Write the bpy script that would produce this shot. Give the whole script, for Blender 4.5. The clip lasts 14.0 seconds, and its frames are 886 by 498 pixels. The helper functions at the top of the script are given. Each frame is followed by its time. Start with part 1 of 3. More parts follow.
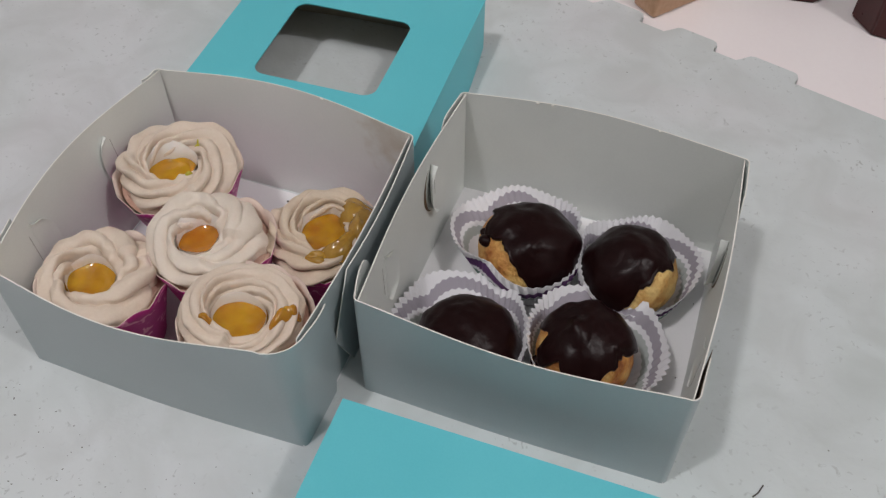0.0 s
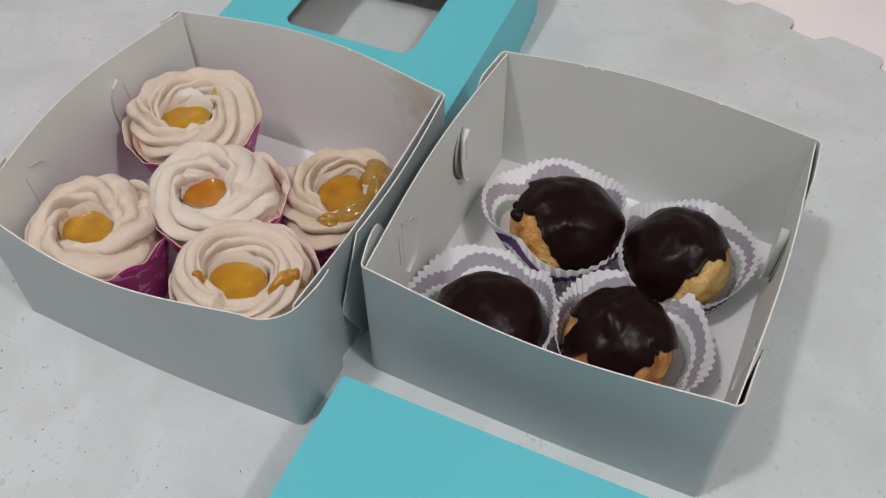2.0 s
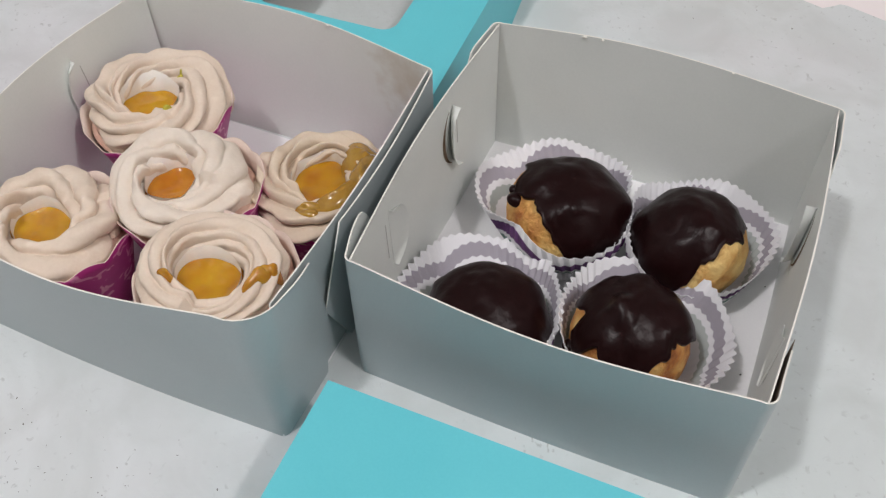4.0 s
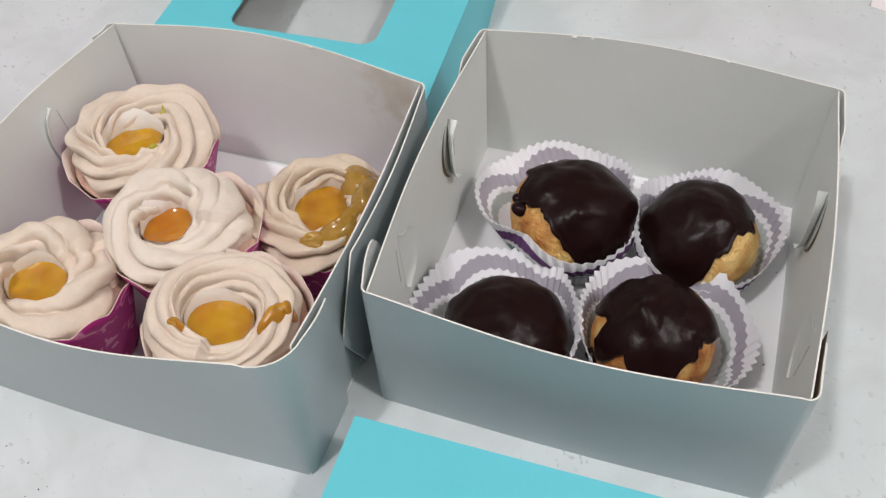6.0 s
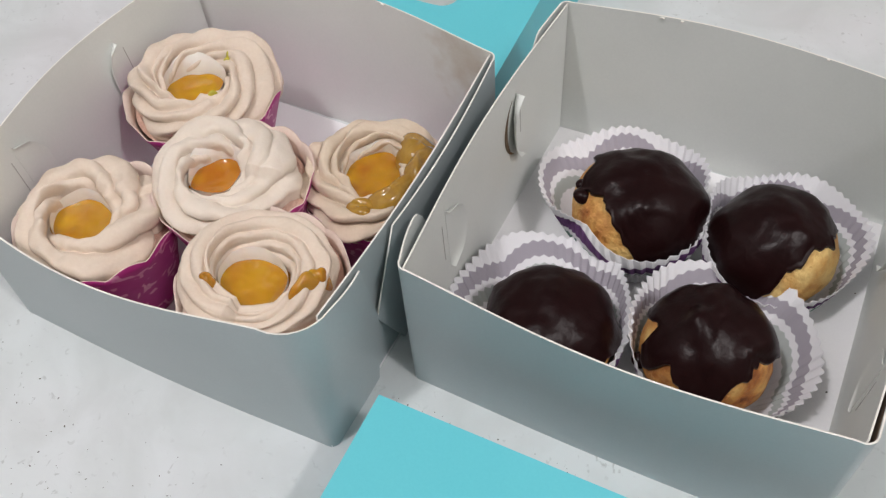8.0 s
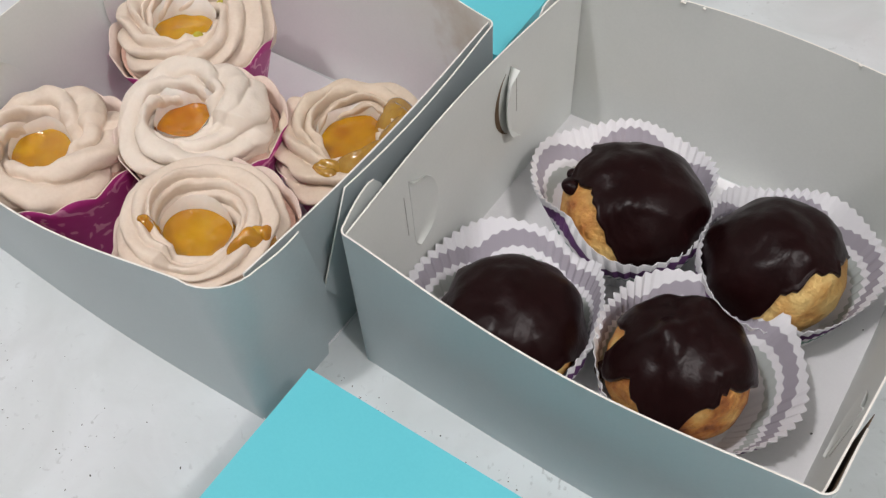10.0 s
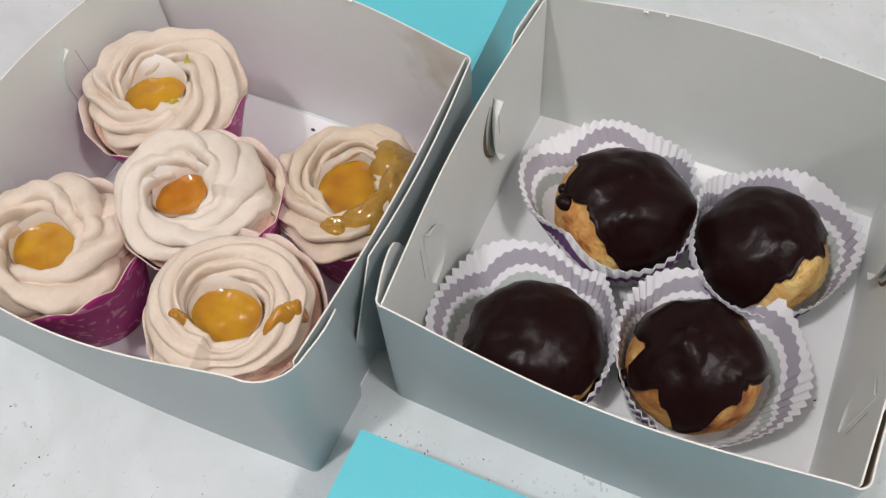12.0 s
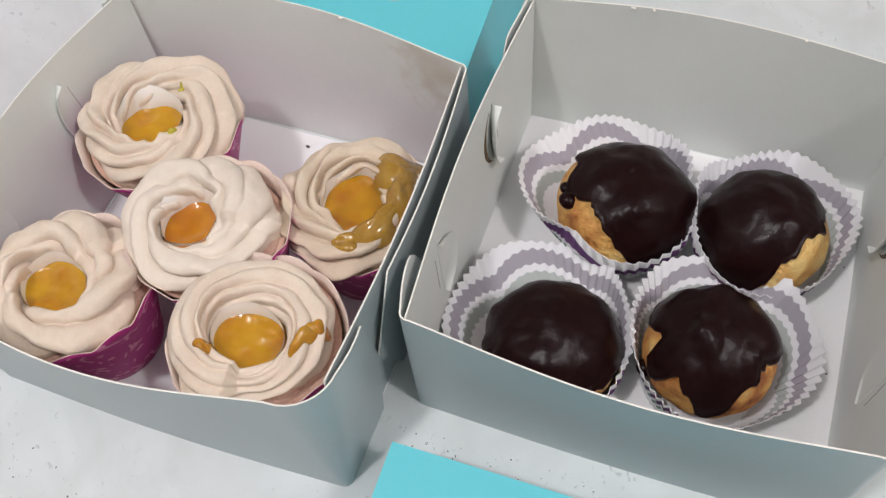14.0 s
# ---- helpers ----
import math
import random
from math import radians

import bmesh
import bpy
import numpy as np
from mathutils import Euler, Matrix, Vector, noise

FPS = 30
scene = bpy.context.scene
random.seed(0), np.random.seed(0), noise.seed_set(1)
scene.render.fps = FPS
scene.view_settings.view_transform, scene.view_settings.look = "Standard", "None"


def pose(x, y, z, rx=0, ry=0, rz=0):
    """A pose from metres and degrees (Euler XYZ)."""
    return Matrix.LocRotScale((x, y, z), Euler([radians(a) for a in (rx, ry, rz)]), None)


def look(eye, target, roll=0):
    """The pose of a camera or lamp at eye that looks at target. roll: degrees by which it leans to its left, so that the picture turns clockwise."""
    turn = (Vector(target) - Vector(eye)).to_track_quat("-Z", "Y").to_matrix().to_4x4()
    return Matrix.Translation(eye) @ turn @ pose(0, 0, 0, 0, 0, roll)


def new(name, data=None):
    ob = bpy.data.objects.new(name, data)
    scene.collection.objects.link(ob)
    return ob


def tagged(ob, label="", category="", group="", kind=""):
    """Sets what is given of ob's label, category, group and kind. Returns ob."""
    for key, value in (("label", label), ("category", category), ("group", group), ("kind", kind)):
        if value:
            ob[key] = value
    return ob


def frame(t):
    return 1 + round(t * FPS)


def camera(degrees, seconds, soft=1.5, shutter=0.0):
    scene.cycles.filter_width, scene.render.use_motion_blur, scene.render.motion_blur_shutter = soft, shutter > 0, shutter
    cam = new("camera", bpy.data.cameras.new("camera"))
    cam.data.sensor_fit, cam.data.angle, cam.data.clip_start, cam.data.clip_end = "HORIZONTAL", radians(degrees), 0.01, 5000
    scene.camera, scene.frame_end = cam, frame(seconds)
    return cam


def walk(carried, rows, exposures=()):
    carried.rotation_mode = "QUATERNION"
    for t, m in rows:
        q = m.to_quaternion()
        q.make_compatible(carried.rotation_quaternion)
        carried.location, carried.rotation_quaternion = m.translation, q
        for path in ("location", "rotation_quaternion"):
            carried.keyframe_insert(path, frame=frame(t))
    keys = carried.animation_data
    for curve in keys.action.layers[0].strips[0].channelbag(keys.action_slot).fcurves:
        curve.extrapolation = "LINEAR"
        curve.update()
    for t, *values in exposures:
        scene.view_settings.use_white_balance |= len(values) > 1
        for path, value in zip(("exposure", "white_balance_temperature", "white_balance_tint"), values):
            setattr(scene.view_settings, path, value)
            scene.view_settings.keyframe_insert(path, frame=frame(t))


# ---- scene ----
cam = camera(51.5, 14.0, soft=1.35)
PATH = [
    (0, (0.119, -0.216, 0.403), (-0.313, 0.992, -1.131), 0.2),
    (0.5, (0.125, -0.205, 0.392), (-0.331, 0.914, -1.201), -0.1),
    (1, (0.125, -0.195, 0.387), (-0.353, 0.915, -1.206), -0.1),
    (1.5, (0.127, -0.192, 0.374), (-0.396, 0.924, -1.2), -0.8),
    (2, (0.128, -0.191, 0.363), (-0.422, 0.956, -1.18), -0.7),
    (4.5, (0.111, -0.169, 0.331), (-0.387, 0.989, -1.222), -1.7),
    (5, (0.104, -0.167, 0.333), (-0.355, 0.993, -1.23), -2.8),
    (5.5, (0.099, -0.166, 0.334), (-0.354, 0.996, -1.229), -3.6),
    (6, (0.095, -0.166, 0.334), (-0.352, 0.998, -1.229), -3.9),
    (6.5, (0.091, -0.165, 0.333), (-0.358, 0.999, -1.23), -3.8),
    (7, (0.088, -0.162, 0.331), (-0.375, 0.985, -1.241), -3.1),
    (7.5, (0.092, -0.156, 0.329), (-0.448, 0.935, -1.257), -4.3),
    (8, (0.103, -0.146, 0.323), (-0.499, 0.888, -1.279), -5.0),
    (10.5, (0.131, -0.112, 0.293), (-0.604, 0.84, -1.306), -3.6),
    (11, (0.116, -0.106, 0.309), (-0.52, 0.81, -1.352), -3.9),
    (11.5, (0.097, -0.106, 0.325), (-0.467, 0.783, -1.375), -4.8),
    (12, (0.087, -0.11, 0.334), (-0.415, 0.801, -1.374), -5.5),
    (12.5, (0.081, -0.11, 0.338), (-0.376, 0.796, -1.385), -5.5),
    (13, (0.076, -0.112, 0.339), (-0.358, 0.803, -1.386), -5.7),
    (13.5, (0.072, -0.114, 0.34), (-0.354, 0.814, -1.38), -6.3),
    (14, (0.072, -0.114, 0.341), (-0.365, 0.814, -1.376), -7.0),
]
walk(cam, [(t, look(eye, target, roll)) for t, eye, target, roll in PATH], exposures=[(0.0, -0.52), (1.0, -0.42), (1.5, -0.31), (2.0, -0.35), (4.5, -0.07), (6.5, 0.0), (8.0, -0.04), (10.5, -0.02), (14.0, 0.03)])

# ---- light ----
LAMP = Vector((-0.57, -0.775, 2.45))
world = bpy.data.worlds.new("world")
scene.world = world
world.use_nodes = True
bg = world.node_tree.nodes["Background"]
bg.inputs[0].default_value = (0.9, 0.95, 1.0, 1)
bg.inputs[1].default_value = 0.05


def bulb_lamp(name, place, radius, watts, colour):
    data = bpy.data.lights.new(name, "POINT")
    data.shadow_soft_size, data.energy, data.color = radius, watts, colour
    ob = new(name, data)
    ob.location = place
    return ob


LAMP_2 = Vector((1.54, -0.41, 2.45))
bulb_lamp("ceiling_lamp_light", LAMP, 0.085, 84, (1.0, 0.96, 0.98))
bulb_lamp("ceiling_lamp_light", LAMP_2, 0.085, 74, (1.0, 0.95, 0.96))


# ---- materials ----
def nodes_of(name):
    m = bpy.data.materials.new(name)
    m.use_nodes = True
    n = m.node_tree.nodes
    return m, n, m.node_tree.links, n["Principled BSDF"]


def ramp(n, stops):
    r = n.new("ShaderNodeValToRGB")
    e = r.color_ramp.elements
    while len(e) < len(stops):
        e.new(0.5)
    for el, (p, c) in zip(e, stops):
        el.position = p
        el.color = (*c, 1) if len(c) == 3 else c
    return r


def surface(name, low, high, rough=0.6, scale=40, fine=600, bump=0.1, depth=0.0004, spec=0.4, sss=0.0, sss_colour=(1, 0.6, 0.4), rough_var=0.1, coat=0.0):
    """Two scales of noise between two colours, with a fine relief."""
    m, n, l, b = nodes_of(name)
    co = n.new("ShaderNodeTexCoord")
    big, small = n.new("ShaderNodeTexNoise"), n.new("ShaderNodeTexNoise")
    for t, s, d in ((big, scale, 4), (small, fine, 3)):
        l.new(co.outputs["Object"], t.inputs["Vector"])
        t.inputs["Scale"].default_value, t.inputs["Detail"].default_value = s, d
    mix = n.new("ShaderNodeMix")
    mix.data_type = "FLOAT"
    mix.inputs[0].default_value = 0.35
    l.new(big.outputs["Fac"], mix.inputs[2])
    l.new(small.outputs["Fac"], mix.inputs[3])
    r = ramp(n, [(0.32, low), (0.68, high)])
    l.new(mix.outputs[0], r.inputs[0])
    l.new(r.outputs[0], b.inputs["Base Color"])
    mr = n.new("ShaderNodeMapRange")
    mr.inputs["To Min"].default_value, mr.inputs["To Max"].default_value = rough - rough_var, rough + rough_var
    l.new(big.outputs["Fac"], mr.inputs["Value"])
    l.new(mr.outputs[0], b.inputs["Roughness"])
    bp = n.new("ShaderNodeBump")
    bp.inputs["Strength"].default_value, bp.inputs["Distance"].default_value = bump, depth
    l.new(small.outputs["Fac"], bp.inputs["Height"])
    l.new(bp.outputs[0], b.inputs["Normal"])
    b.inputs["Specular IOR Level"].default_value = spec
    b.inputs["Coat Weight"].default_value = coat
    b.inputs["Coat Roughness"].default_value = 0.12
    if sss:
        b.inputs["Subsurface Weight"].default_value = sss
        b.inputs["Subsurface Radius"].default_value = sss_colour
        b.inputs["Subsurface Scale"].default_value = 0.002
    return m


CARD = surface("white_card", (0.775, 0.805, 0.775), (0.83, 0.855, 0.825), 0.5, 25, 900, 0.08, 0.0002)


def stained_card():
    """White card with a faint greasy brown smear near one end."""
    m = CARD.copy()
    m.name = "stained_white_card"
    n, l = m.node_tree.nodes, m.node_tree.links
    b = n["Principled BSDF"]
    old = b.inputs["Base Color"].links[0].from_socket
    co = n.new("ShaderNodeTexCoord")
    gr = n.new("ShaderNodeVectorMath")
    gr.operation = "DISTANCE"
    gr.inputs[1].default_value = (0.064, 0.083, 0.062)
    l.new(co.outputs["Object"], gr.inputs[0])
    no = n.new("ShaderNodeTexNoise")
    no.inputs["Scale"].default_value, no.inputs["Detail"].default_value = 90, 5
    l.new(co.outputs["Object"], no.inputs["Vector"])
    k = n.new("ShaderNodeMath")
    k.operation = "MULTIPLY_ADD"
    k.inputs[1].default_value, k.inputs[2].default_value = 0.045, 0.0
    l.new(no.outputs["Fac"], k.inputs[0])
    a = n.new("ShaderNodeMath")
    a.operation = "ADD"
    l.new(gr.outputs["Value"], a.inputs[0])
    l.new(k.outputs[0], a.inputs[1])
    r = ramp(n, [(0.028, (0.42, 0.42, 0.42)), (0.044, (0.0, 0.0, 0.0))])
    l.new(a.outputs[0], r.inputs[0])
    mix = n.new("ShaderNodeMix")
    mix.data_type = "RGBA"
    l.new(r.outputs[0], mix.inputs[0])
    l.new(old, mix.inputs[6])
    mix.inputs[7].default_value = (0.42, 0.30, 0.17, 1)
    l.new(mix.outputs[2], b.inputs["Base Color"])
    return m


CARD_STAINED = stained_card()
KRAFT = surface("greyish_kraft_card", (0.36, 0.32, 0.25), (0.42, 0.38, 0.30), 0.7, 30, 700, 0.1, 0.0002)
# brown of the cut card, darkened by the shade in slot and pocket
KRAFT_SHADED = surface("shaded_brown_card", (0.13, 0.085, 0.05), (0.20, 0.135, 0.085), 0.85, 60, 700)
# outer sides of the card; the cool shade on the fronts is in this colour
CARD_OUT = surface("shaded_outer_card", (0.395, 0.445, 0.455), (0.44, 0.49, 0.50), 0.36, 25, 900, 0.08, 0.0002, 0.6)
CARD_EDGE = surface("raw_card_edge", (0.8, 0.78, 0.72), (0.88, 0.86, 0.8), 0.8, 60, 900)
LINER_BASE = surface("white_card_floor", (0.8, 0.8, 0.81), (0.85, 0.85, 0.86), 0.5, 30, 900, 0.05, 0.0002)
TEAL = surface("turquoise_card", (0.12, 0.575, 0.66), (0.14, 0.615, 0.70), 0.42, 18, 900, 0.06, 0.0002, 0.5)
CREAM = surface("buttercream", (0.68, 0.56, 0.455), (0.765, 0.655, 0.55), 0.62, 60, 800, 0.15, 0.0005, 0.3, 0.08, (1, 0.6, 0.4))
CREAM_PALE = surface("pale_buttercream", (0.73, 0.635, 0.54), (0.79, 0.705, 0.615), 0.6, 60, 800, 0.3, 0.0005, 0.3, 0.08, (1, 0.6, 0.4))
CREAM_IN = surface("white_cream", (0.84, 0.78, 0.72), (0.88, 0.83, 0.78), 0.5, 80, 700, 0.1, 0.0004, 0.35, 0.2)
CHOCOLATE = surface("chocolate", (0.0095, 0.0026, 0.0029), (0.0145, 0.0040, 0.0042), 0.33, 60, 420, 0.3, 0.0005, 0.14, 0, (1, 1, 1), 0.08, 0.0)


def custard_material(name, low, high):
    """Wet, translucent custard with a slightly uneven skin."""
    m, n, l, b = nodes_of(name)
    co = n.new("ShaderNodeTexCoord")
    t, w = n.new("ShaderNodeTexNoise"), n.new("ShaderNodeTexNoise")
    for x, s, d in ((t, 70, 1.0), (w, 170, 1.0)):
        l.new(co.outputs["Object"], x.inputs["Vector"])
        x.inputs["Scale"].default_value, x.inputs["Detail"].default_value = s, d
    r = ramp(n, [(0.32, low), (0.66, high)])
    l.new(t.outputs["Fac"], r.inputs[0])
    l.new(r.outputs[0], b.inputs["Base Color"])
    b.inputs["Roughness"].default_value = 0.08
    b.inputs["Specular IOR Level"].default_value = 0.6
    b.inputs["Coat Weight"].default_value, b.inputs["Coat Roughness"].default_value = 0.7, 0.04
    b.inputs["Subsurface Weight"].default_value = 0.45
    b.inputs["Subsurface Radius"].default_value = (1.0, 0.42, 0.05)
    b.inputs["Subsurface Scale"].default_value = 0.004
    bp = n.new("ShaderNodeBump")
    bp.inputs["Strength"].default_value, bp.inputs["Distance"].default_value = 0.45, 0.0025
    l.new(w.outputs["Fac"], bp.inputs["Height"])
    l.new(bp.outputs[0], b.inputs["Normal"])
    l.new(bp.outputs[0], b.inputs["Coat Normal"])
    return m


CUSTARD = custard_material("custard", (0.40, 0.155, 0.004), (0.58, 0.31, 0.012))
CUSTARD_DEEP = custard_material("orange_custard", (0.39, 0.115, 0.003), (0.54, 0.21, 0.005))
CREAM_TAN = surface("tan_buttercream", (0.62, 0.50, 0.385), (0.70, 0.59, 0.47), 0.62, 60, 800, 0.15, 0.0005, 0.3, 0.08, (1, 0.6, 0.4))
CUSTARD_THIN = surface("custard_film", (0.31, 0.155, 0.012), (0.44, 0.25, 0.03), 0.14, 140, 500, 0.05, 0.0003, 0.6, 0.1, (1, 0.5, 0.15), 0.05, 0.6)
ZEST = surface("greenish_custard", (0.42, 0.36, 0.03), (0.52, 0.46, 0.06), 0.25, 140, 500, 0.05, 0.0003, 0.5)
SPONGE = surface("pink_sponge", (0.55, 0.32, 0.25), (0.72, 0.50, 0.40), 0.85, 120, 900, 0.6, 0.0008)


def choux_material(name, shift):
    m, n, l, b = nodes_of(name)
    co = n.new("ShaderNodeTexCoord")
    t, f = n.new("ShaderNodeTexNoise"), n.new("ShaderNodeTexNoise")
    for x, s in ((t, 70), (f, 320)):
        l.new(co.outputs["Object"], x.inputs["Vector"])
        x.inputs["Scale"].default_value, x.inputs["Detail"].default_value = s, 5
    # how far the crust is baked, in patches
    a = n.new("ShaderNodeMath")
    a.operation = "MULTIPLY_ADD"
    a.inputs[1].default_value, a.inputs[2].default_value = 1.5, shift
    l.new(t.outputs["Fac"], a.inputs[0])
    r = ramp(n, [(0.22, (0.13, 0.025, 0.012)), (0.34, (0.42, 0.15, 0.035)), (0.50, (0.64, 0.33, 0.09)), (0.72, (0.76, 0.53, 0.20))])
    l.new(a.outputs[0], r.inputs[0])
    l.new(r.outputs[0], b.inputs["Base Color"])
    b.inputs["Roughness"].default_value = 0.6
    bp = n.new("ShaderNodeBump")
    bp.inputs["Strength"].default_value, bp.inputs["Distance"].default_value = 0.9, 0.002
    l.new(f.outputs["Fac"], bp.inputs["Height"])
    l.new(bp.outputs[0], b.inputs["Normal"])
    return m


CHOUX = choux_material("choux_pastry", -0.24)
CHOUX_BROWN = choux_material("brown_choux_pastry", -0.31)
CHOUX_PALE = choux_material("pale_choux_pastry", -0.10)


def band_paper(name, white, bands, lobes, rough=0.75):
    """Paper printed with scalloped bands round a cup; the map runs round the cup and up its wall."""
    m, n, l, b = nodes_of(name)
    uv = n.new("ShaderNodeUVMap")
    sep = n.new("ShaderNodeSeparateXYZ")
    l.new(uv.outputs[0], sep.inputs[0])

    def math_node(op, x, y):
        k = n.new("ShaderNodeMath")
        k.operation = op
        for i, v in enumerate((x, y)):
            if isinstance(v, (int, float)):
                k.inputs[i].default_value = v
            elif v is not None:
                l.new(v, k.inputs[i])
        return k.outputs[0]
    s = math_node("ABSOLUTE", math_node("SINE", math_node("MULTIPLY", sep.outputs[0], math.pi * lobes), None), None)
    h = math_node("SUBTRACT", sep.outputs[1], math_node("MULTIPLY", s, 0.2))
    stops = [(0.0, white)]
    for lo, hi, c in bands:
        stops += [(lo - 0.012, white), (lo, c), (hi, c), (hi + 0.012, white)]
    r = ramp(n, stops)
    l.new(math_node("ADD", h, 0.14), r.inputs[0])
    l.new(r.outputs[0], b.inputs["Base Color"])
    b.inputs["Roughness"].default_value = rough
    b.inputs["Specular IOR Level"].default_value = 0.3
    return m


CUP_IN = band_paper("cup_paper_inside", (0.80, 0.80, 0.83), [(0.40, 0.55, (0.45, 0.49, 0.48)), (0.66, 0.84, (0.37, 0.345, 0.395))], 5)
CUP_OUT = band_paper("cup_paper_outside", (0.8, 0.8, 0.82), [(0.42, 0.56, (0.20, 0.32, 0.28)), (0.66, 0.84, (0.13, 0.055, 0.16))], 5)


def magenta_material():
    m, n, l, b = nodes_of("magenta_printed_paper")
    co = n.new("ShaderNodeTexCoord")
    v = n.new("ShaderNodeTexNoise")
    l.new(co.outputs["Object"], v.inputs["Vector"])
    v.inputs["Scale"].default_value, v.inputs["Detail"].default_value, v.inputs["Distortion"].default_value = 130, 1.0, 1.5
    r = ramp(n, [(0.0, (0.42, 0.024, 0.20)), (0.60, (0.48, 0.035, 0.24)), (0.64, (0.7, 0.25, 0.45)), (0.7, (0.74, 0.32, 0.5))])
    l.new(v.outputs["Fac"], r.inputs[0])
    l.new(r.outputs[0], b.inputs["Base Color"])
    b.inputs["Roughness"].default_value = 0.45
    return m


MAGENTA = magenta_material()
CUP_WHITE = surface("cup_inner_paper", (0.7, 0.55, 0.48), (0.8, 0.68, 0.6), 0.7, 60, 700)


def foam_material():
    m, n, l, b = nodes_of("worn_foam")
    co = n.new("ShaderNodeTexCoord")
    noises = []
    for s, d, w in ((3.5, 5, 0.4), (22, 6, 0.8), (330, 3, 0), (260, 3, 0.6)):
        t = n.new("ShaderNodeTexNoise")
        l.new(co.outputs["Object"], t.inputs["Vector"])
        t.inputs["Scale"].default_value, t.inputs["Detail"].default_value, t.inputs["Distortion"].default_value = s, d, w
        noises.append(t)
    base = ramp(n, [(0.3, (0.60, 0.66, 0.66)), (0.5, (0.66, 0.70, 0.71)), (0.72, (0.70, 0.69, 0.72))])
    l.new(noises[0].outputs["Fac"], base.inputs[0])
    blot = ramp(n, [(0.35, (0.80, 0.80, 0.78)), (0.6, (1, 1, 1))])
    l.new(noises[1].outputs["Fac"], blot.inputs[0])
    mul = n.new("ShaderNodeMix")
    mul.data_type, mul.blend_type = "RGBA", "MULTIPLY"
    mul.inputs[0].default_value = 0.6
    l.new(base.outputs[0], mul.inputs[6])
    l.new(blot.outputs[0], mul.inputs[7])
    pits = ramp(n, [(0.62, (1, 1, 1)), (0.72, (0.62, 0.62, 0.61))])
    l.new(noises[3].outputs["Fac"], pits.inputs[0])
    where = ramp(n, [(0.42, (0, 0, 0)), (0.66, (1, 1, 1))])
    l.new(noises[1].outputs["Fac"], where.inputs[0])
    worn = n.new("ShaderNodeMix")
    worn.data_type, worn.blend_type = "RGBA", "MULTIPLY"
    l.new(where.outputs[0], worn.inputs[0])
    l.new(mul.outputs[2], worn.inputs[6])
    l.new(pits.outputs[0], worn.inputs[7])
    l.new(worn.outputs[2], b.inputs["Base Color"])
    b.inputs["Roughness"].default_value = 0.55
    bp = n.new("ShaderNodeBump")
    bp.inputs["Strength"].default_value, bp.inputs["Distance"].default_value = 0.25, 0.0006
    l.new(noises[2].outputs["Fac"], bp.inputs["Height"])
    l.new(bp.outputs[0], b.inputs["Normal"])
    return m


FOAM = foam_material()
TILE = surface("pale_floor_tile", (0.94, 0.88, 0.89), (0.96, 0.91, 0.92), 0.2, 6, 300, 0.02, 0.0002, 0.5)
PLASTER = surface("painted_plaster", (0.40, 0.40, 0.385), (0.46, 0.46, 0.44), 0.85, 3, 120, 0.2, 0.001)
PLASTER_SHADE = surface("shade_plaster", (0.10, 0.12, 0.12), (0.14, 0.16, 0.15), 0.85, 3, 120, 0.2, 0.001)
WOOD = surface("pale_wood", (0.48, 0.28, 0.15), (0.68, 0.45, 0.30), 0.45, 20, 260, 0.1, 0.0003)
MAROON = surface("maroon_lacquer", (0.045, 0.006, 0.006), (0.07, 0.012, 0.01), 0.3, 20, 300, 0.05, 0.0003)
DARK = surface("dark_crumb", (0.05, 0.045, 0.04), (0.12, 0.11, 0.10), 0.8, 200, 900)
CRACK = surface("grey_scuff", (0.34, 0.33, 0.31), (0.46, 0.45, 0.43), 0.8, 200, 900)
LAMP_WHITE = surface("lamp_plastic", (0.8, 0.8, 0.8), (0.85, 0.85, 0.85), 0.5, 20, 200)


# ---- building helpers ----
from mathutils.bvhtree import BVHTree


def mesh_of(name, bm, mats, smooth=True):
    me = bpy.data.meshes.new(name)
    bmesh.ops.recalc_face_normals(bm, faces=bm.faces[:])
    bm.to_mesh(me)
    bm.free()
    for m in mats if isinstance(mats, (list, tuple)) else [mats]:
        me.materials.append(m)
    me.polygons.foreach_set("use_smooth", [smooth] * len(me.polygons))
    return me


def part(name, bm, mats, parent, label="", smooth=True):
    ob = new(name, mesh_of(name, bm, mats, smooth))
    ob.parent = parent
    if label:
        tagged(ob, label)
    return ob


def thing(name, m, label, category, group=""):
    ob = new(name)
    ob.empty_display_size = 0.02
    ob.matrix_world = m
    return tagged(ob, label, category, group)


def structure(name, bm, mats, label, category, smooth=False):
    return tagged(new(name, mesh_of(name, bm, mats, smooth)), label, category, "", "structure")


def block(x0, y0, z0, x1, y1, z1, bevel=0.0, bm=None):
    own = bmesh.new()
    bmesh.ops.create_cube(own, size=1, matrix=Matrix.Translation(((x0 + x1) / 2, (y0 + y1) / 2, (z0 + z1) / 2)) @ Matrix.Diagonal((x1 - x0, y1 - y0, z1 - z0, 1)))
    if bevel:
        bmesh.ops.bevel(own, geom=own.edges[:], offset=bevel, segments=3, affect="EDGES", profile=0.5)
    return own


